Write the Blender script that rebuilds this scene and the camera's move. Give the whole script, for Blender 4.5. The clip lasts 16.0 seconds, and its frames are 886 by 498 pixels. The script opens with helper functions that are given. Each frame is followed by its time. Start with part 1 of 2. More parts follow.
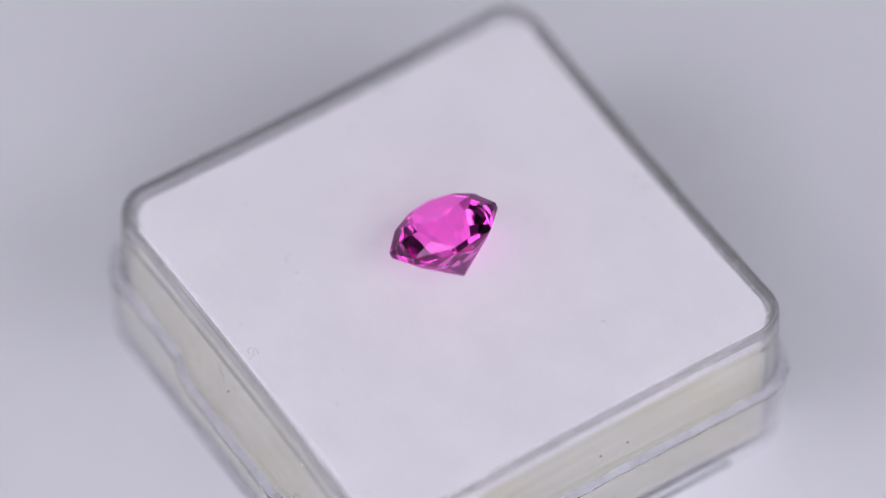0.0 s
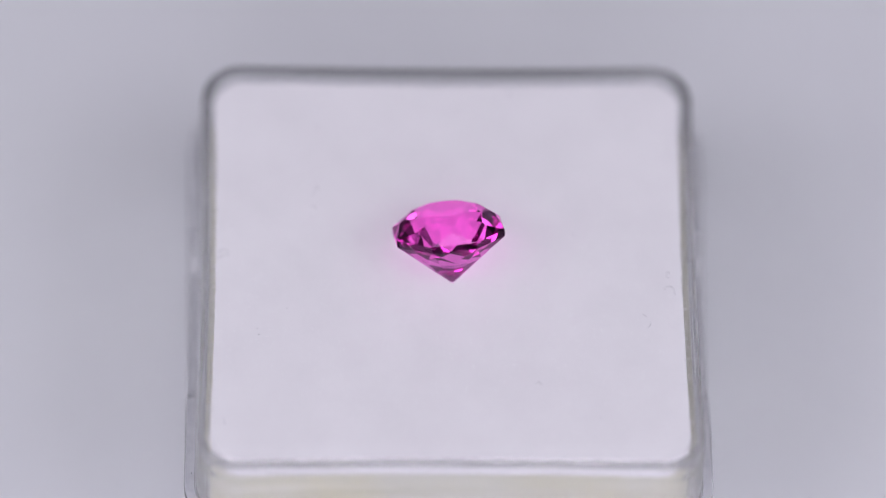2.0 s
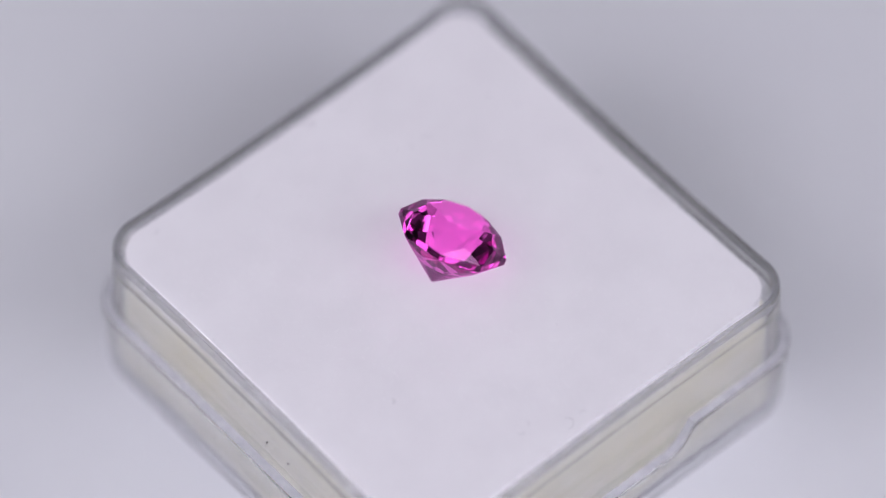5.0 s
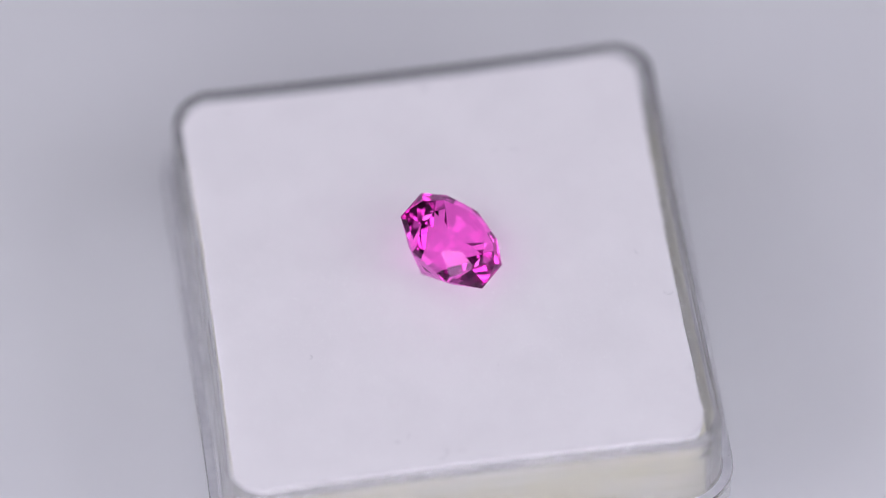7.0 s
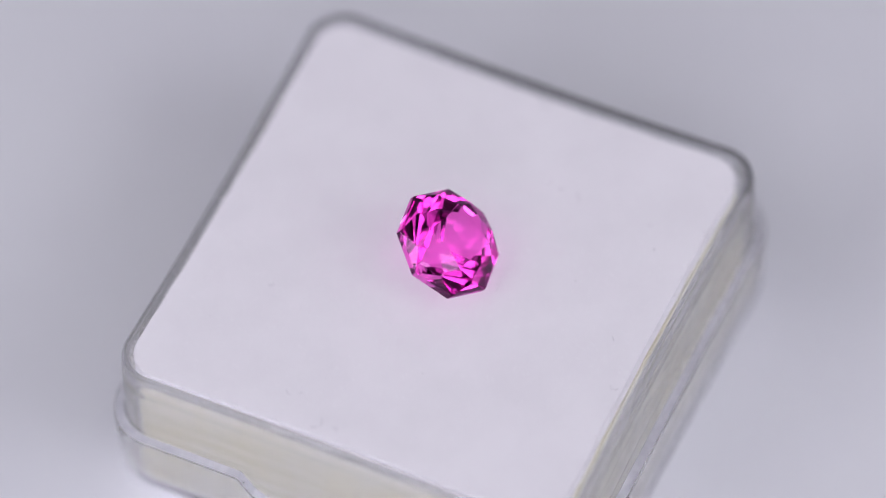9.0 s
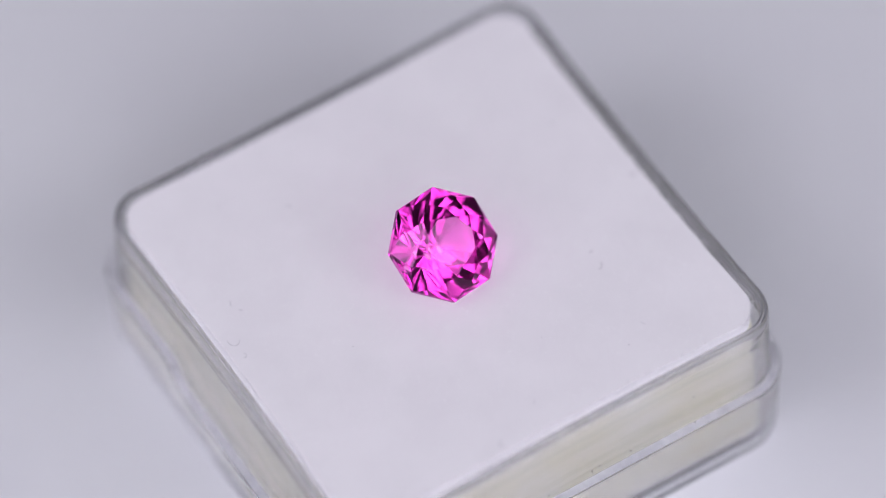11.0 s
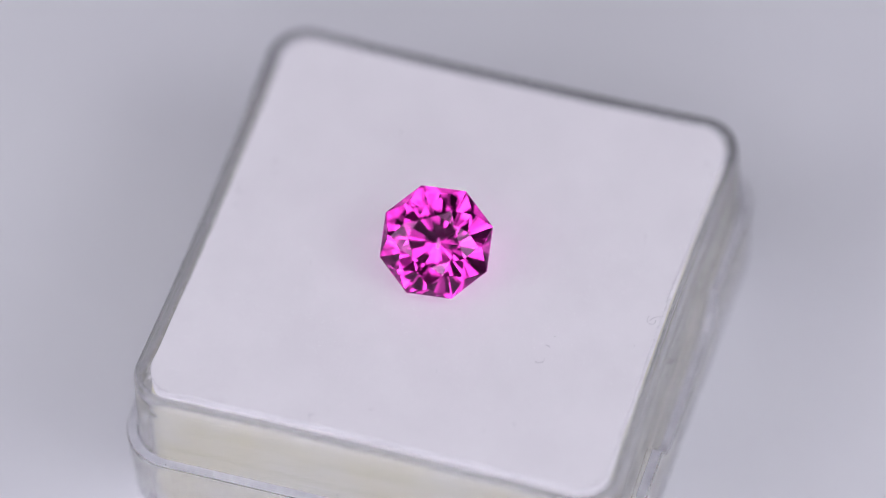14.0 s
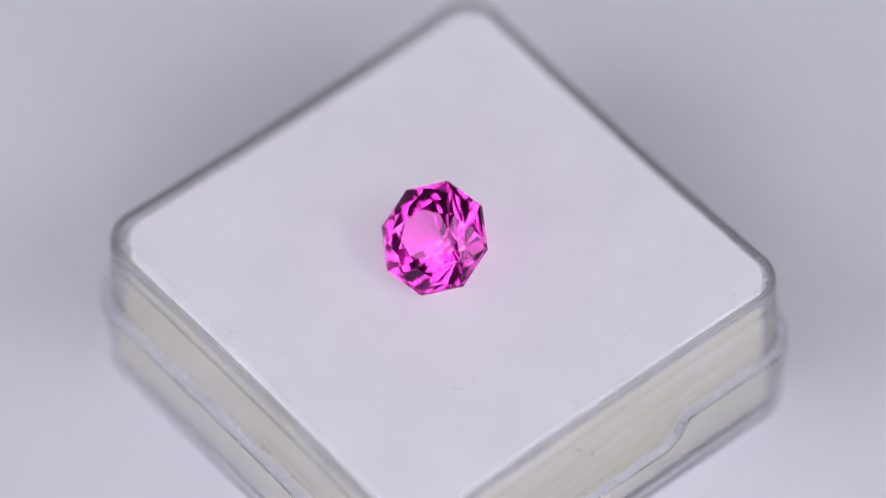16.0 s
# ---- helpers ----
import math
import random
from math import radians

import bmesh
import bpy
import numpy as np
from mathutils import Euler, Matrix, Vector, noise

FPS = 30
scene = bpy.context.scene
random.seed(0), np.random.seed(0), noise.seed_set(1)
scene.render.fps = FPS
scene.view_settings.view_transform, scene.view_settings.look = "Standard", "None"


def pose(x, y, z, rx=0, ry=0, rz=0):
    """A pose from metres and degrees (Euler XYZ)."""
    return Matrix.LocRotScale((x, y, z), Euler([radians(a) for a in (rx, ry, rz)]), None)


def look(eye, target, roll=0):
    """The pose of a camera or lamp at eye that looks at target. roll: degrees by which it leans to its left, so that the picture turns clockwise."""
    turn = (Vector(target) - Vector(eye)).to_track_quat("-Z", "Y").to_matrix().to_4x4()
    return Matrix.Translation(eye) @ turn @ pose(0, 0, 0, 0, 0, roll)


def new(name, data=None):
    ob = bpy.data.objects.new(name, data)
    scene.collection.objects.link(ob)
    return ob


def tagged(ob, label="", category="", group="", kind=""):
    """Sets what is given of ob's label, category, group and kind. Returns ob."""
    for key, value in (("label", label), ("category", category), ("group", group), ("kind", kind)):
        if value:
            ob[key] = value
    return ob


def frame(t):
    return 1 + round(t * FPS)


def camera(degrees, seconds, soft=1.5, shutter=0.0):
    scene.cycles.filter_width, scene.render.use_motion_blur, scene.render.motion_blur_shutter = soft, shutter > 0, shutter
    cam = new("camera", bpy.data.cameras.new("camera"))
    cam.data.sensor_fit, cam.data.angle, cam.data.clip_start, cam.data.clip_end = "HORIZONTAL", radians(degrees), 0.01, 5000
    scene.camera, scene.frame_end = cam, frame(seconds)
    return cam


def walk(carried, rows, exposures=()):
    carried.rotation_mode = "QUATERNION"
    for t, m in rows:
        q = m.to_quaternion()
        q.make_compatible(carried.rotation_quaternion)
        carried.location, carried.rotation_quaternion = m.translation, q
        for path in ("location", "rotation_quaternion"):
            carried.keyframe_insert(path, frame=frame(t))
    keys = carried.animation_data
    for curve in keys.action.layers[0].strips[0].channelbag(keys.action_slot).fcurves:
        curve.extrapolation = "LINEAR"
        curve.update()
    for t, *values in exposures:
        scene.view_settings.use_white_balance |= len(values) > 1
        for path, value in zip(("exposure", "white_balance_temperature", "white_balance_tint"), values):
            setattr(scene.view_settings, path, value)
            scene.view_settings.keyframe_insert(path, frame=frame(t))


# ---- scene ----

# A faceted pink gemstone lies on the white pad of a small clear plastic box, which turns
# slowly on a white table top before a fixed close-up camera with a long lens.

# ---------------------------------------------------------------- camera
S = 0.0145            # half the width of the tray's rim, metres
RIM = 0.0120          # height of the rim above the table
cam = camera(8.0, 16.0, soft=0.75)
EYE = look((0.0, -0.22149, 0.30114 + RIM), (-0.000036, 0.000773, RIM), -0.76)
walk(cam, [(0.0, EYE), (16.0, EYE)])
cam.data.dof.use_dof = True
cam.data.dof.focus_distance = 0.3711
cam.data.dof.aperture_fstop = 10.5

# ---------------------------------------------------------------- light
world = bpy.data.worlds.new("studio_air")
world.use_nodes = True
world.node_tree.nodes["Background"].inputs[0].default_value = (0.86, 0.86, 1.0, 1)
world.node_tree.nodes["Background"].inputs[1].default_value = 0.30
scene.world = world


def softbox(name, eye, target, width, height, watts, colour):
    data = bpy.data.lights.new(name, "AREA")
    data.shape, data.size, data.size_y, data.energy, data.color = "RECTANGLE", width, height, watts, colour
    # a diffuser is brightest at its middle and falls off to its frame
    data.use_nodes = True
    nodes, links = data.node_tree.nodes, data.node_tree.links
    place, split = nodes.new("ShaderNodeNewGeometry"), nodes.new("ShaderNodeSeparateXYZ")
    links.new(place.outputs["Parametric"], split.inputs[0])
    humps = []
    for axis in (0, 1):
        rest, hump = nodes.new("ShaderNodeMath"), nodes.new("ShaderNodeMath")
        rest.operation, hump.operation = "SUBTRACT", "MULTIPLY"
        rest.inputs[0].default_value = 1.0
        links.new(split.outputs[axis], rest.inputs[1])
        links.new(split.outputs[axis], hump.inputs[0])
        links.new(rest.outputs[0], hump.inputs[1])
        humps.append(hump)
    both, level = nodes.new("ShaderNodeMath"), nodes.new("ShaderNodeMath")
    both.operation, level.operation = "MULTIPLY", "MULTIPLY_ADD"
    links.new(humps[0].outputs[0], both.inputs[0])
    links.new(humps[1].outputs[0], both.inputs[1])
    links.new(both.outputs[0], level.inputs[0])
    level.inputs[1].default_value, level.inputs[2].default_value = 27.0, 0.25
    links.new(level.outputs[0], nodes["Emission"].inputs["Strength"])
    ob = new(name, data)
    ob.matrix_world = look(eye, target)
    return ob


def around(azimuth, elevation, distance):
    a, e = radians(azimuth), radians(elevation)
    return (distance * math.cos(e) * math.cos(a), distance * math.cos(e) * math.sin(a), distance * math.sin(e))


LAMP = (0.972, 0.945, 1.085)
softbox("softbox_lamp", around(-34, 41, 0.60), (0, 0, 0), 0.42, 0.36, 1.10, LAMP)
softbox("softbox_lamp", around(-153, 41, 0.60), (0, 0, 0), 0.42, 0.36, 1.10, LAMP)
# added low fill without a known source, brightens the box front and stone
softbox("front_fill_lamp", around(-90, 30, 0.58), (0, 0, 0), 0.46, 0.13, 0.64, LAMP)
softbox("overhead_softbox_lamp", (0, -0.26, 0.74), (0, -0.05, 0), 0.62, 0.34, 1.66, LAMP)


# ---------------------------------------------------------------- materials
def material(name):
    m = bpy.data.materials.new(name)
    m.use_nodes = True
    nodes, links = m.node_tree.nodes, m.node_tree.links
    return m, nodes, links, nodes["Principled BSDF"]


def noise_of(nodes, links, scale, detail=4.0, rough=0.6):
    where = nodes.new("ShaderNodeTexCoord")
    tex = nodes.new("ShaderNodeTexNoise")
    tex.inputs["Scale"].default_value, tex.inputs["Detail"].default_value = scale, detail
    tex.inputs["Roughness"].default_value = rough
    links.new(where.outputs["Object"], tex.inputs["Vector"])
    return tex


def mixed(nodes, links, fac, low, high, a, b):
    ramp = nodes.new("ShaderNodeValToRGB")
    ramp.color_ramp.elements[0].position, ramp.color_ramp.elements[1].position = low, high
    ramp.color_ramp.elements[0].color, ramp.color_ramp.elements[1].color = (*a, 1), (*b, 1)
    links.new(fac, ramp.inputs[0])
    return ramp.outputs[0]


def bumped(nodes, links, bsdf, height, strength, distance):
    bump = nodes.new("ShaderNodeBump")
    bump.inputs["Strength"].default_value, bump.inputs["Distance"].default_value = strength, distance
    links.new(height, bump.inputs["Height"])
    links.new(bump.outputs[0], bsdf.inputs["Normal"])


def cloth_like(name, a, b, coarse, fine, strength, distance, rough=0.95):
    m, nodes, links, bsdf = material(name)
    stain = noise_of(nodes, links, coarse, 5)
    links.new(mixed(nodes, links, stain.outputs["Fac"], 0.35, 0.62, a, b), bsdf.inputs["Base Color"])
    grain = noise_of(nodes, links, fine, 6, 0.7)
    bumped(nodes, links, bsdf, grain.outputs["Fac"], strength, distance)
    bsdf.inputs["Roughness"].default_value = rough
    bsdf.inputs["Specular IOR Level"].default_value = 0.2
    return m


PAPER = cloth_like("matte_white_table", (0.695, 0.70, 0.722), (0.735, 0.742, 0.757), 25, 1800, 0.12, 0.00006, 0.8)
WALL = cloth_like("grey_wall", (0.26, 0.26, 0.265), (0.30, 0.30, 0.305), 3, 60, 0.2, 0.001)
FLEECE = cloth_like("white_fleece", (0.83, 0.812, 0.828), (0.865, 0.847, 0.862), 190, 8200, 0.30, 0.00006)


def layered_foam():
    """Cream foam in thin level layers, yellower in places."""
    m, nodes, links, bsdf = material("cream_foam")
    where, spread = nodes.new("ShaderNodeTexCoord"), nodes.new("ShaderNodeMapping")
    spread.inputs["Scale"].default_value = (70, 70, 1100)
    tex = nodes.new("ShaderNodeTexNoise")
    tex.inputs["Scale"].default_value, tex.inputs["Detail"].default_value, tex.inputs["Roughness"].default_value = 1.0, 5, 0.6
    links.new(where.outputs["Object"], spread.inputs["Vector"])
    links.new(spread.outputs[0], tex.inputs["Vector"])
    layer = mixed(nodes, links, tex.outputs["Fac"], 0.33, 0.66, (0.55, 0.535, 0.42), (0.67, 0.665, 0.60))
    patch = noise_of(nodes, links, 150, 4)
    stain = mixed(nodes, links, patch.outputs["Fac"], 0.40, 0.68, (1, 1, 1), (1.0, 0.97, 0.84))
    both = nodes.new("ShaderNodeMix")
    both.data_type, both.blend_type = "RGBA", "MULTIPLY"
    both.inputs[0].default_value = 1.0
    links.new(layer, both.inputs[6])
    links.new(stain, both.inputs[7])
    links.new(both.outputs[2], bsdf.inputs["Base Color"])
    grain = noise_of(nodes, links, 3000, 6, 0.7)
    bumped(nodes, links, bsdf, grain.outputs["Fac"], 0.6, 0.0002)
    bsdf.inputs["Roughness"].default_value = 0.95
    bsdf.inputs["Specular IOR Level"].default_value = 0.2
    return m


FOAM = layered_foam()


def frosted():
    m, nodes, links, bsdf = material("frosted_plastic")
    scuff = noise_of(nodes, links, 1600, 5)
    links.new(mixed(nodes, links, scuff.outputs["Fac"], 0.35, 0.65, (0.70, 0.70, 0.73), (0.86, 0.86, 0.88)), bsdf.inputs["Base Color"])
    bsdf.inputs["Transmission Weight"].default_value = 0.77
    bsdf.inputs["Roughness"].default_value = 0.32
    bumped(nodes, links, bsdf, scuff.outputs["Fac"], 0.35, 0.0001)
    return m


FROST = frosted()



def plastic():
    m, nodes, links, bsdf = material("clear_plastic")
    bsdf.inputs["Base Color"].default_value = (0.975, 0.975, 0.985, 1)
    bsdf.inputs["Transmission Weight"].default_value = 1.0
    bsdf.inputs["IOR"].default_value = 1.49
    smear = noise_of(nodes, links, 350, 4)
    rough = nodes.new("ShaderNodeMapRange")
    rough.inputs["From Min"].default_value, rough.inputs["From Max"].default_value = 0.45, 0.8
    rough.inputs["To Min"].default_value, rough.inputs["To Max"].default_value = 0.0, 0.06
    links.new(smear.outputs["Fac"], rough.inputs[0])
    links.new(rough.outputs[0], bsdf.inputs["Roughness"])
    wave = noise_of(nodes, links, 220, 2)
    bumped(nodes, links, bsdf, wave.outputs["Fac"], 0.03, 0.0005)
    clear = nodes.new("ShaderNodeBsdfTransparent")
    clear.inputs[0].default_value = (0.97, 0.97, 0.98, 1)
    thin = nodes.new("ShaderNodeMixShader")
    thin.inputs[0].default_value = 0.23
    links.new(bsdf.outputs[0], thin.inputs[1])
    links.new(clear.outputs[0], thin.inputs[2])
    links.new(thin.outputs[0], nodes["Material Output"].inputs["Surface"])
    return m


def jewel():
    m, nodes, links, bsdf = material("pink_gemstone")
    glass = nodes.new("ShaderNodeBsdfGlass")
    glass.inputs["Color"].default_value = (0.964, 0.455, 0.852, 1)
    glass.inputs["IOR"].default_value = 1.77
    glass.inputs["Roughness"].default_value = 0.0
    links.new(glass.outputs[0], nodes["Material Output"].inputs["Surface"])
    nodes.remove(bsdf)
    return m


PLASTIC, JEWEL = plastic(), jewel()


def lint_dark(name, colour):
    m, nodes, links, bsdf = material(name)
    tone = noise_of(nodes, links, 9000, 2)
    links.new(mixed(nodes, links, tone.outputs["Fac"], 0.3, 0.7, colour, [min(1, c * 1.5) for c in colour]), bsdf.inputs["Base Color"])
    bsdf.inputs["Roughness"].default_value = 0.8
    return m


HAIR, GRIT = lint_dark("grey_hair", (0.27, 0.26, 0.27)), lint_dark("dark_grit", (0.10, 0.09, 0.09))
FLUFF = lint_dark("white_fluff", (0.62, 0.61, 0.62))
NAP = lint_dark("white_nap", (0.80, 0.79, 0.80))


# ---------------------------------------------------------------- mesh helpers
def mesh_of(name, bm, mat, smooth=False):
    me = bpy.data.meshes.new(name)
    bmesh.ops.recalc_face_normals(bm, faces=bm.faces)
    bm.to_mesh(me)
    bm.free()
    me.materials.append(mat)
    for f in me.polygons:
        f.use_smooth = smooth
    if smooth:
        me.set_sharp_from_angle(angle=radians(38))
    return me


def part(name, bm, mat, parent, label="", smooth=False):
    ob = new(name, mesh_of(name, bm, mat, smooth))
    ob.parent = parent
    return tagged(ob, label)


def thing(name, bm, mat, label, category, smooth=False, group="", kind=""):
    return tagged(new(name, mesh_of(name, bm, mat, smooth)), label, category, group, kind)


def grown_square(half_x, half_y, r, side=28, corner=10, bow=0.0):
    """The outline of a rounded square, anticlockwise; bow draws the middle of each side inwards."""
    pts = []
    for k in range(4):
        a0 = k * math.pi / 2
        cx = (half_x - r) * (1 if k in (0, 3) else -1)
        cy = (half_y - r) * (1 if k in (0, 1) else -1)
        for i in range(corner + 1):
            a = a0 + math.pi / 2 * i / corner
            pts.append(Vector((cx + r * math.cos(a), cy + r * math.sin(a))))
        last = pts[-1]
        if k in (0, 2):
            nxt = Vector((-last.x, last.y))
        else:
            nxt = Vector((last.x, -last.y))
        for i in range(1, side):
            pts.append(last.lerp(nxt, i / side))
    out = []
    for p in pts:
        wx = max(0.0, 1 - (p.y / (half_y - r)) ** 2) if abs(p.x) > half_x * 0.98 else 0.0
        wy = max(0.0, 1 - (p.x / (half_x - r)) ** 2) if abs(p.y) > half_y * 0.98 else 0.0
        out.append(Vector((p.x - math.copysign(bow * wx, p.x), p.y - math.copysign(bow * wy, p.y))))
    return out


def sweep(profile, half_x, half_y, r, bow=0.0, lift=None):
    """A shell swept round the rounded square: profile rows are (outward offset, z). The first and the last ring are filled."""
    bm = bmesh.new()
    rings = []
    for off, z in profile:
        pts = grown_square(half_x + off, half_y + off, max(r + off, 0.0004), bow=bow)
        rings.append([bm.verts.new((p.x, p.y, z + (lift(p, z) if lift else 0.0))) for p in pts])
    for a, b in zip(rings, rings[1:]):
        n = len(a)
        for i in range(n):
            bm.faces.new((a[i], a[(i + 1) % n], b[(i + 1) % n], b[i]))
    bm.faces.new(rings[-1])
    bm.faces.new(rings[0])
    return bm


# ---------------------------------------------------------------- the setting
def setting():
    bm = bmesh.new()
    bmesh.ops.create_grid(bm, x_segments=8, y_segments=8, size=0.9)
    ob = tagged(new("ground", mesh_of("ground", bm, PAPER)), "plain matt white table top with a faint lavender cast", "table top", kind="structure")
    # unseen walls and ceiling, added: their grey sets bounce and the stone's reflections
    for name, x, y, sx, sy in (("wall_north", 0, 0.92, 0.94, 0.02), ("wall_south", 0, -0.92, 0.94, 0.02),
                               ("wall_east", 0.92, 0, 0.02, 0.90), ("wall_west", -0.92, 0, 0.02, 0.90)):
        bm = bmesh.new()
        bmesh.ops.create_cube(bm, size=2)
        bmesh.ops.transform(bm, matrix=Matrix.Translation((x, y, 0.6)) @ Matrix.Diagonal((sx, sy, 0.6, 1)), verts=bm.verts)
        tagged(new(name, mesh_of(name, bm, WALL)), "plain grey wall out of view, added to close the place", "wall", kind="structure")
    bm = bmesh.new()
    bmesh.ops.create_cube(bm, size=2)
    bmesh.ops.transform(bm, matrix=Matrix.Translation((0, 0, 1.22)) @ Matrix.Diagonal((0.94, 0.94, 0.02, 1)), verts=bm.verts)
    tagged(new("ceiling", mesh_of("ceiling", bm, WALL)), "plain grey ceiling out of view, added to close the place", "ceiling", kind="structure")


# ---------------------------------------------------------------- the box; its own space has the rim at z = 0
CX, CY = 0.0211 * S, -0.0068 * S        # the box stands a little off the turning axis
TILT = Matrix.Translation((CX, CY, RIM)) @ Matrix.Rotation(radians(0.43), 4, "X") @ Matrix.Rotation(radians(1.6), 4, "Y")
HX, HY, R = 1.018 * S, 1.0085 * S, 0.165 * S
LEDGE, BOTTOM = -0.38 * S, -0.80 * S
TURNING = []


def notch(p, z):
    """The thumb notch in the middle of two opposite sides of the lower shell's rim."""
    if z < LEDGE - 0.07 * S or abs(p.x) < 0.9 * S:
        return 0.0
    u = abs(p.y) / S
    k = min(1.0, max(0.0, (0.41 - u) / 0.075))
    return -0.125 * S * k * k * (3 - 2 * k)


def box():
    u = S
    prof = [(-0.012, -0.74), (0.000, -0.72), (0.002, -0.69), (0.004, -0.46), (0.004, -0.30), (0.0030, -0.20), (0.0022, -0.130), (0.0020, -0.112), (0.0008, -0.106), (0.0005, -0.07), (0.000, -0.045), (-0.001, -0.026), (-0.0035, -0.013),
            (-0.0075, -0.0060), (-0.0125, -0.0040), (-0.0135, -0.0095), (-0.0170, -0.0115), (-0.0180, -0.0050), (-0.0225, -0.0005), (-0.0285, -0.0010), (-0.0315, -0.0070), (-0.0340, -0.0180),
            (-0.0352, -0.06), (-0.0355, -0.10), (-0.038, -0.44), (-0.039, -0.66), (-0.041, -0.69), (-0.05, -0.70), (-0.10, -0.702)]
    bm = sweep([(a * u, z * u) for a, z in prof], HX, HY, R, bow=0.012 * u)
    TURNING.append(thing("gem_tray", bm, PLASTIC, "clear square plastic tray with rounded corners, filled by a white pad", "tray", True))
    prof = [(-0.020, -0.80), (0.008, -0.798), (0.022, -0.791), (0.031, -0.778), (0.036, -0.760), (0.0385, -0.735), (0.050, -0.44), (0.0520, -0.41), (0.0530, -0.390), (0.0515, -0.3815), (0.049, -0.380),
            (0.030, -0.3795), (0.0100, -0.380), (0.0082, -0.3825), (0.0078, -0.40), (0.0078, -0.43), (0.0076, -0.72), (0.007, -0.75), (-0.01, -0.755), (-0.03, -0.756)]
    bm = sweep([(a * u, z * u) for a, z in prof], HX, HY, R, bow=0.004 * u, lift=notch)
    TURNING.append(thing("box_lid", bm, PLASTIC, "clear plastic box lid with thumb notches, set under the tray", "lid", True))
    for ob in TURNING:
        ob.visible_shadow = False


PAD_SHIFT = 0.0160 * S


def pad():
    u = S
    base = new("foam_pad")
    tagged(base, "white fleece pad on cream foam in the tray, dusted with lint", "pad")
    prof = [(-0.049, -0.69), (-0.046, -0.66), (-0.046, -0.34), (-0.051, -0.22), (-0.058, -0.145), (-0.066, -0.122)]
    bm = sweep([(a * u, z * u) for a, z in prof], HX, HY, R + 0.022 * u, bow=0.012 * u)
    bmesh.ops.translate(bm, verts=bm.verts, vec=(0, -0.004 * u, 0))
    part("core", bm, FOAM, base, "cream foam core")
    prof = [(-0.068, -0.120), (-0.058, -0.110), (-0.0555, -0.040), (-0.0557, -0.0290), (-0.0568, -0.0273), (-0.0600, -0.0268), (-0.0950, -0.0268), (-0.130, -0.0271), (-0.150, -0.027)]
    bm = sweep([(a * u, z * u) for a, z in prof], HX, HY - 0.001 * u, R + 0.022 * u, bow=0.012 * u)
    for v in bm.verts:                                                     # an unevenly trimmed edge
        wave = 0.006 * u * noise.noise(Vector((v.co.x, v.co.y, 0)) * 420)
        v.co.x -= math.copysign(abs(wave), v.co.x) * (abs(v.co.x) > 0.9 * u)
        v.co.y -= math.copysign(abs(wave), v.co.y) * (abs(v.co.y) > 0.9 * u)
    bmesh.ops.translate(bm, verts=bm.verts, vec=(0, -PAD_SHIFT, 0))        # pushed against one wall
    part("fleece", bm, FLEECE, base, "fine white fleece face")
    TURNING.append(base)
    return base


# ---------------------------------------------------------------- the gemstone
def cut_solid(planes):
    """The convex solid inside all planes (normal, offset), one face a plane."""
    bm = bmesh.new()
    corners = {}

    def vert(p):
        key = (round(p.x, 4), round(p.y, 4), round(p.z, 4))
        for dx in (0, -1, 1):
            for dy in (0, -1, 1):
                for dz in (0, -1, 1):
                    near = (round(key[0] + dx * 1e-4, 4), round(key[1] + dy * 1e-4, 4), round(key[2] + dz * 1e-4, 4))
                    if near in corners:
                        return corners[near]
        corners[key] = bm.verts.new(p)
        return corners[key]

    for i, (n, d) in enumerate(planes):
        a = n.orthogonal().normalized()
        b = n.cross(a)
        poly = [n * d + 3 * (a * x + b * y) for x, y in ((-1, -1), (1, -1), (1, 1), (-1, 1))]
        for j, (m, e) in enumerate(planes):
            if i == j or not poly:
                continue
            out = []
            for p, q in zip(poly, poly[1:] + poly[:1]):
                u, v = m.dot(p) - e, m.dot(q) - e
                if u <= 0:
                    out.append(p)
                if (u < 0 < v) or (v < 0 < u):
                    out.append(p.lerp(q, u / (u - v)))
            poly = out
        ring = []
        for p in poly:
            v = vert(p)
            if v not in ring:
                ring.append(v)
        if len(ring) > 2 and not bm.faces.get(ring):
            bm.faces.new(ring)
    return bm


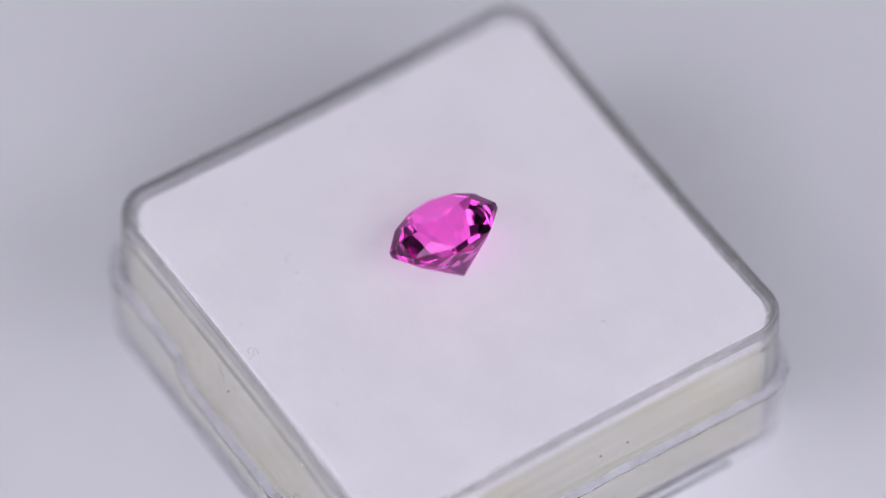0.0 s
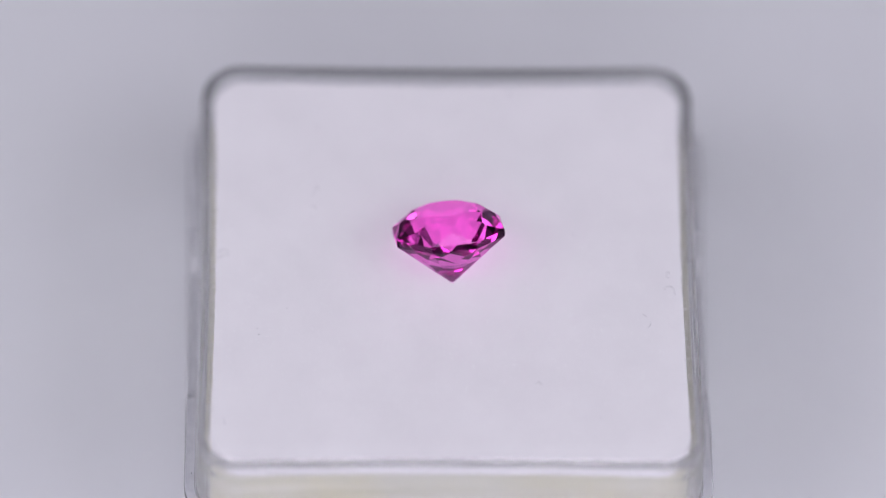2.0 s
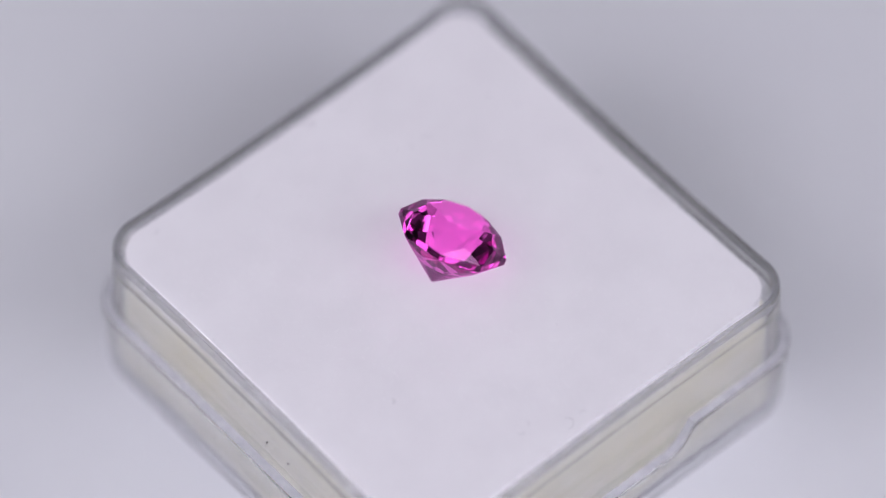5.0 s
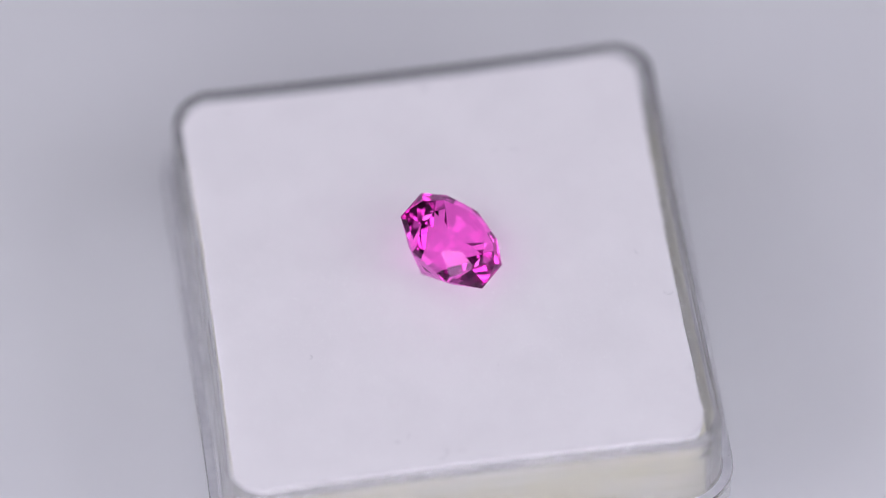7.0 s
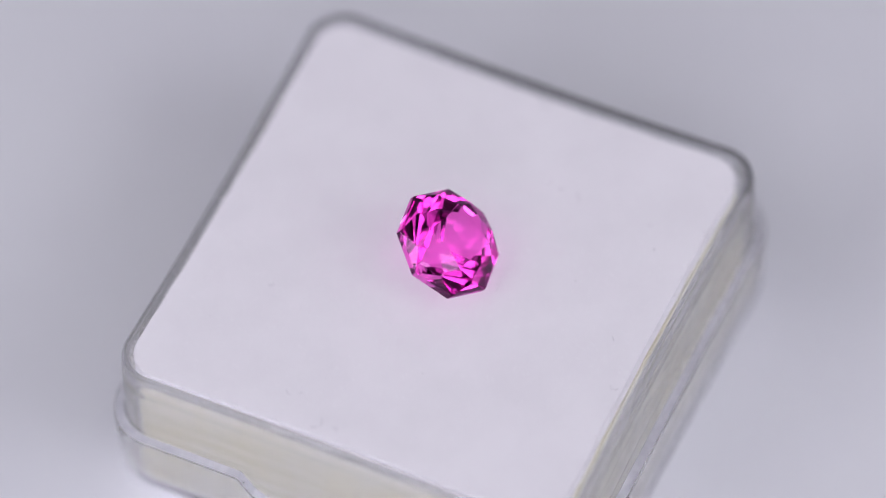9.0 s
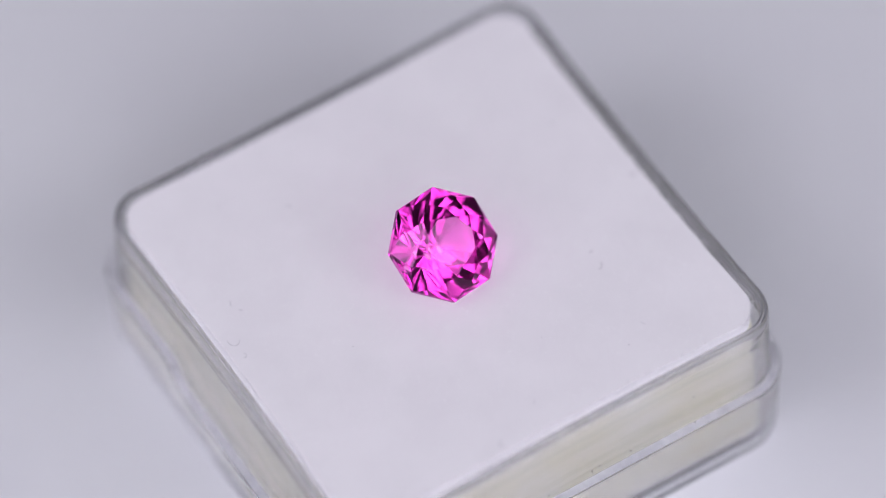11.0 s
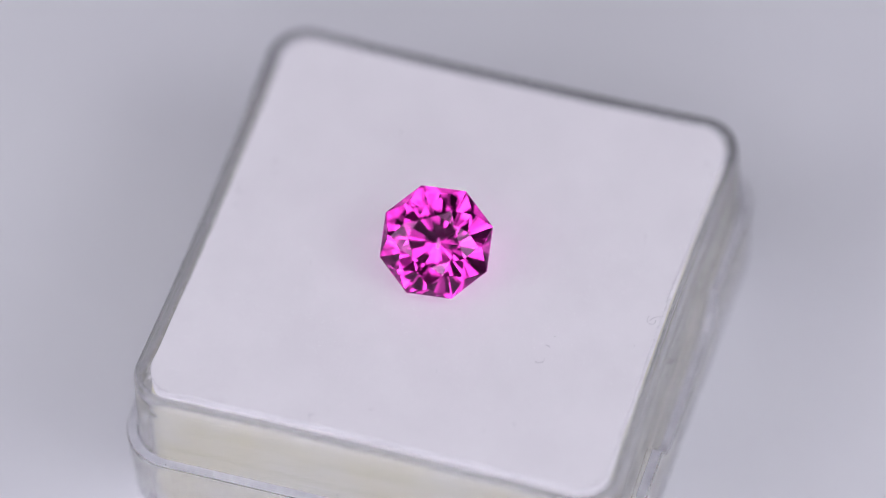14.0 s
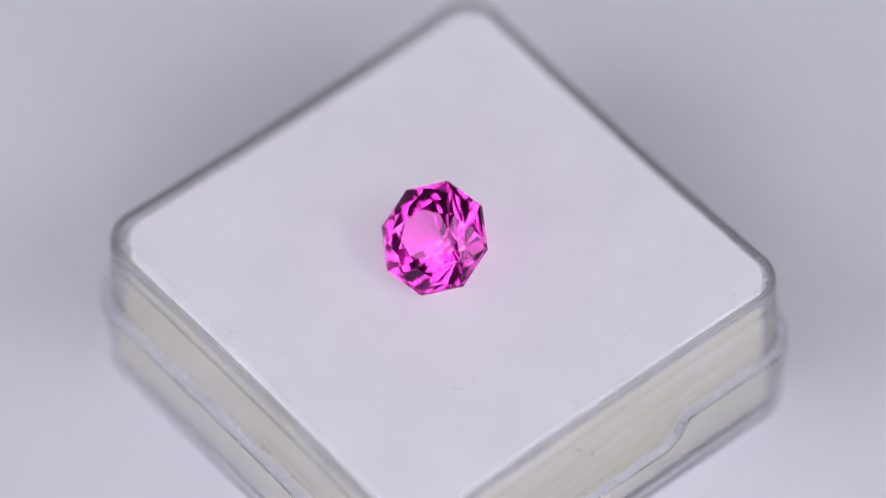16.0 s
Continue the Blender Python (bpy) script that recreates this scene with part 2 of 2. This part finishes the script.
def gem():
    """Eight-sided brilliant of unit corner radius: girdle at z = 0, culet down."""
    step = math.pi / 4
    half = 0.5 * GIRDLE
    planes = []

    def at(radius, k, z):
        return Vector((radius * math.cos(step * k), radius * math.sin(step * k), z))

    def through_points(a, b, c):
        n = (b - a).cross(c - a).normalized()
        n = n if n.dot(a) > 0 else -n
        planes.append((n, n.dot(a)))

    tip_top = half + KITE_H + (TABLE_H - KITE_H) * (KITE_R - STAR_R * math.cos(step / 2)) / (KITE_R - TABLE_R)
    culet = Vector((0, 0, -half - GEM_DEEP))
    planes.append((Vector((0, 0, 1)), half + TABLE_H))
    for k in range(8):
        left, right = at(1, k - 0.5, half), at(1, k + 0.5, half)
        kite, table = at(KITE_R, k, half + KITE_H), at(TABLE_R, k, half + TABLE_H)
        star = at(STAR_R, k + 0.5, tip_top)
        through_points(left, right, right - Vector((0, 0, half)))                     # girdle
        through_points(left, right, kite)                                             # steep girdle triangle
        through_points(right, kite, star)                                             # pair of breaks beside each corner
        through_points(right, at(KITE_R, k + 1, half + KITE_H), star)
        through_points(star, at(STAR_R, k - 0.5, tip_top), kite)                      # kite
        through_points(table, at(TABLE_R, k + 1, half + TABLE_H), star)               # star
        a, b = left - Vector((0, 0, GIRDLE)), right - Vector((0, 0, GIRDLE))
        point = at(BREAK_R, k, -half - BREAK_D)
        through_points(a, b, point)                                                   # pavilion triangle
        through_points(a, point, culet)                                               # pair of pavilion mains down to the culet
        through_points(b, point, culet)
    bm = cut_solid(planes)
    bmesh.ops.translate(bm, verts=bm.verts, vec=-culet)
    # culet on the pad, the stone leaning over onto its pavilion
    turn = Matrix.Rotation(radians(GEM_TURN), 4, "Z") @ Matrix.Rotation(radians(GEM_LEAN), 4, "Y")
    m = Matrix.Translation((GEM_AT[0] * S, GEM_AT[1] * S, PAD_TOP - 0.0037 * S)) @ turn
    bmesh.ops.transform(bm, matrix=m @ Matrix.Rotation(radians(GEM_SPIN), 4, "Z") @ Matrix.Scale(GEM_R, 4), verts=bm.verts)
    bmesh.ops.recalc_face_normals(bm, faces=bm.faces)
    axis = turn.to_3x3() @ Vector((0, 0, 1))
    bm.faces.ensure_lookup_table()
    bm.verts.index_update()
    side = {"table_facet": [], "crown": [], "upper_girdle": [], "girdle": [], "pavilion": []}
    for face in bm.faces:
        up = face.normal.dot(axis)
        side["table_facet" if up > 0.99 else "crown" if up > 0.88 else "upper_girdle" if up > 0.1 else "girdle" if up > -0.1 else "pavilion"].append(face)
    stone = tagged(new("gemstone"), "faceted pink octagonal gemstone lying tilted on the white pad", "gemstone")
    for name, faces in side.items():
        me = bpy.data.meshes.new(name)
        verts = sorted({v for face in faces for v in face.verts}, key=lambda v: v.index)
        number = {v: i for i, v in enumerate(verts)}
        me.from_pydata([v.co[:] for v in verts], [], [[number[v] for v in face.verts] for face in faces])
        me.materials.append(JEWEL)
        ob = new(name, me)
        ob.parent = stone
        ob.visible_shadow = name in ("crown", "girdle")  # clear stone: only these cast shadow, the rest is off to light the pad
    bm.free()
    TURNING.append(stone)


GEM_R, GEM_DEEP, GEM_TURN, GEM_LEAN, GEM_SPIN, GEM_AT = 0.2377 * S, 0.880, 98.74, 35.69, -1.82, (0.0152, -0.0903)
GIRDLE, TABLE_R, TABLE_H, KITE_R, KITE_H, STAR_R = 0.1115, 0.4425, 0.3577, 0.8011, 0.2099, 0.6027
BREAK_R, BREAK_D = 0.676, 0.296


# ---------------------------------------------------------------- lint and dust
def tube(bm, pts, radius, sides=5):
    rings = []
    for i, p in enumerate(pts):
        way = (pts[min(i + 1, len(pts) - 1)] - pts[max(i - 1, 0)]).normalized()
        a = way.orthogonal().normalized()
        b = way.cross(a)
        r = radius * (0.45 if i in (0, len(pts) - 1) else 1.0)
        rings.append([bm.verts.new(p + r * (a * math.cos(6.2832 * k / sides) + b * math.sin(6.2832 * k / sides))) for k in range(sides)])
    for u, v in zip(rings, rings[1:]):
        for k in range(sides):
            bm.faces.new((u[k], u[(k + 1) % sides], v[(k + 1) % sides], v[k]))
    bm.faces.new(rings[0][::-1])
    bm.faces.new(rings[-1])


PAD_TOP = -0.027 * S


def fibre(x, y, heading, length, curl, lifted=0.3):
    """A hair on the pad: a length in units of S, bent through curl degrees, one end a little raised."""
    bm = bmesh.new()
    p, a, n = Vector((x * S, y * S, PAD_TOP + 0.00002)), radians(heading), 12
    pts = []
    for i in range(n + 1):
        pts.append(p.copy())
        a += radians(curl) / n * (0.4 + 1.2 * i / n)
        p = p + Vector((math.cos(a), math.sin(a), lifted * math.sin(3.14 * i / n) * 0.25)) * (length * S / n)
    tube(bm, pts, 0.0000095)
    TURNING.append(thing("lint_fibre", bm, HAIR, "fine curled grey lint hair on the white pad", "lint", True, "lint on the pad"))


def crumb(x, y, size):
    bm = bmesh.new()
    bmesh.ops.create_icosphere(bm, subdivisions=2, radius=0.55 * size * S)
    for v in bm.verts:
        v.co *= 1 + 0.45 * noise.noise(v.co * 3 / (size * S) + Vector((x, y, 0)) * 40)
        v.co.z *= 0.6
        v.co += Vector((x * S, y * S, PAD_TOP + 0.3 * size * S))
    TURNING.append(thing("dust_speck", bm, HAIR, "tiny grey dust speck on the white pad", "dust", True, "dust on the pad"))


def fringe(base):
    """Short white fibres that stand out along the edge of the fleece."""
    bm = bmesh.new()
    rng = random.Random(5)
    edge = grown_square(HX - 0.066 * S, HY - 0.067 * S, 0.115 * S, bow=0.012 * S)
    for i in range(900):
        k = rng.randrange(len(edge))
        p = edge[k].lerp(edge[(k + 1) % len(edge)], rng.random())
        out = math.atan2(p.y, p.x) + rng.uniform(-1.2, 1.2)
        q = Vector((p.x, p.y - PAD_SHIFT, PAD_TOP - 0.004 * S))
        pts = [q.copy()]
        up = rng.uniform(0.0, 0.9)
        for _ in range(3):
            q = q + Vector((math.cos(out), math.sin(out), up)) * rng.uniform(0.00006, 0.00019)
            out += rng.uniform(-0.6, 0.6)
            up -= 0.3
            pts.append(q.copy())
        tube(bm, pts, 0.000011, 3)
    part("fringe", bm, FLUFF, base, "loose white fibres along the edge")


def nap(base):
    """The loose fibres that lie over the face of the fleece."""
    bm = bmesh.new()
    rng = random.Random(11)
    for _ in range(5200):
        q = Vector((rng.uniform(-0.93, 0.93) * S, rng.uniform(-0.93, 0.93) * S, PAD_TOP - 0.000006))
        if (q - Vector((GEM_AT[0] * S, GEM_AT[1] * S, q.z))).length < 0.0022:
            continue
        way, up = rng.uniform(0, 6.2832), rng.uniform(0.05, 0.45)
        pts = [q.copy()]
        for _ in range(3):
            q = q + Vector((math.cos(way), math.sin(way), up)) * rng.uniform(0.00004, 0.00011)
            way += rng.uniform(-0.9, 0.9)
            up -= 0.28
            pts.append(q.copy())
        tube(bm, pts, 0.000008, 3)
    ob = part("nap", bm, NAP, base, "fine white fibres over the face")
    tagged(ob, kind="stuff")


def wall_hair(tray):
    """A crooked hair that clings to one outer wall."""
    bm = bmesh.new()
    rows = ((0.150, -0.130), (0.140, -0.148), (0.146, -0.160), (0.130, -0.172), (0.126, -0.186), (0.112, -0.190), (0.104, -0.204), (0.108, -0.214))
    tube(bm, [Vector((-1.0150 * S, y * S, z * S)) for y, z in rows], 0.000014)
    part("wall_hair", bm, GRIT, tray, "crooked grey hair on the outer wall", True)


def frosted_rim(lid):
    """The scuffed flat top of the lid's wall."""
    u = S
    bm = bmesh.new()
    rings = []
    for off, z in ((0.0110, -0.3788), (0.0125, -0.3772), (0.0465, -0.3772), (0.0480, -0.3788)):
        pts = grown_square(HX + off * u, HY + off * u, R + off * u, bow=0.004 * u)
        rings.append([bm.verts.new((p.x, p.y, z * u + notch(p, z * u))) for p in pts])
    n = len(rings[0])
    for a, b in zip(rings, rings[1:] + rings[:1]):
        for i in range(n):
            bm.faces.new((a[i], a[(i + 1) % n], b[(i + 1) % n], b[i]))
    ob = part("rim_face", bm, FROST, lid, "scuffed frosted top of the wall")
    ob.visible_shadow = False


def ledge_dust(lid):
    """Specks that lie on the flat rim of the lid."""
    rng = random.Random(21)
    for i in range(34):
        along, out = rng.uniform(-0.85, 0.85), rng.uniform(0.014, 0.046)
        x, y = ((1.018 + out, along), (-1.018 - out, along), (along, 1.0085 + out), (along, -1.0085 - out))[i % 4]
        z = LEDGE / S + notch(Vector((x * S, y * S)), LEDGE) / S
        size = rng.choice((0.0022, 0.0026, 0.003, 0.0045))
        bm = bmesh.new()
        bmesh.ops.create_icosphere(bm, subdivisions=1, radius=0.7 * size * S)
        for v in bm.verts:
            v.co *= 1 + 0.5 * noise.noise(v.co * 3 / (size * S) + Vector((x, y, z)) * 30)
            v.co += Vector((x * S, y * S, (z + 0.3 * size) * S))
        part("grit", bm, HAIR if i % 3 else GRIT, lid, "dark grit on the rim")


def wall_specks(tray):
    """Grit that clings to the outer faces of the tray."""
    for x, y, z, size in ((-1.024, 0.066, -0.236, 0.007), (-1.022, 0.046, -0.118, 0.004), (0.067, -1.014, -0.238, 0.008), (0.507, -1.014, -0.219, 0.0035),
                          (-0.772, -1.014, -0.345, 0.006), (0.198, -1.014, -0.242, 0.0075), (-0.330, -1.014, -0.350, 0.005), (-0.111, -1.014, -0.345, 0.004),
                          (-0.083, 1.014, -0.345, 0.007), (0.124, 1.014, -0.350, 0.005), (-0.269, 1.014, -0.350, 0.006), (-1.024, 0.127, -0.156, 0.0045),
                          (-0.573, 1.014, -0.206, 0.005), (-0.119, 1.014, -0.334, 0.006), (1.024, -0.032, -0.211, 0.004)):
        bm = bmesh.new()
        bmesh.ops.create_icosphere(bm, subdivisions=2, radius=0.65 * size * S)
        for v in bm.verts:
            v.co *= 1 + 0.5 * noise.noise(v.co * 3 / (size * S) + Vector((x, y, z)) * 30)
            v.co += Vector((x * S, y * S, z * S))
        part("grit", bm, GRIT, tray, "dark grit on the outer face")


def lid_marks(lid):
    """A torn burr at one corner of the lid's rim, and chips along the notches."""
    rng = random.Random(9)
    for x, y, z, size in ((1.020, -0.975, -0.400, 0.016), (1.034, -0.962, -0.415, 0.011), (1.056, -0.400, -0.400, 0.006), (-1.056, -0.395, -0.405, 0.006),
                          (-1.052, 0.330, -0.505, 0.007), (-0.320, 1.052, -0.392, 0.006), (-0.560, -1.052, -0.392, 0.005)):
        bm = bmesh.new()
        bmesh.ops.create_icosphere(bm, subdivisions=2, radius=size * S)
        for v in bm.verts:
            v.co *= 1 + 0.8 * noise.noise(v.co * 2.2 / (size * S) + Vector((rng.random(), rng.random(), 0)) * 9)
            v.co.z *= 0.7
            v.co += Vector((x * S, y * S, z * S))
        part("burr", bm, PLASTIC, lid, "torn clear burr on the rim")


setting()
box()
wall_specks(TURNING[0])
lid_marks(TURNING[1])
cushion = pad()
gem()
fringe(cushion)
nap(cushion)
wall_hair(TURNING[0])
frosted_rim(TURNING[1])
ledge_dust(TURNING[1])
for row in ((0.345, -0.590, 60, 0.040, -230), (0.915, -0.150, 70, 0.085, 200), (0.800, -0.310, 20, 0.034, 120), (-0.555, 0.350, 100, 0.055, -140),
            (0.248, 0.872, 10, 0.050, 170), (-0.905, -0.800, 80, 0.035, 60), (-0.900, 0.030, 60, 0.090, 260), (0.895, -0.062, 150, 0.042, -200),
            (0.800, -0.258, 130, 0.022, 40), (0.049, 0.793, 200, 0.020, 30), (-0.533, 0.690, 70, 0.026, 110), (-0.905, 0.060, 250, 0.060, -80),
            (-0.560, 0.300, 280, 0.030, 150)):
    fibre(*row)
for row in ((-0.770, -0.352, 0.0052), (-0.657, -0.222, 0.0036), (-0.777, -0.323, 0.0030), (-0.884, 0.192, 0.0036),
            (-0.563, 0.236, 0.0034), (0.505, 0.156, 0.0036), (-0.428, 0.762, 0.0040), (-0.156, 0.536, 0.0030), (0.60, -0.75, 0.0026)):
    crumb(*row)


# ---------------------------------------------------------------- the turning
def motions():
    rows = []
    for i in range(33):
        t = i * 0.5
        rows.append((t, Matrix.Rotation(radians(32.913 - 16.501 * t), 4, "Z") @ TILT))
    for ob in TURNING:
        walk(ob, rows)


motions()
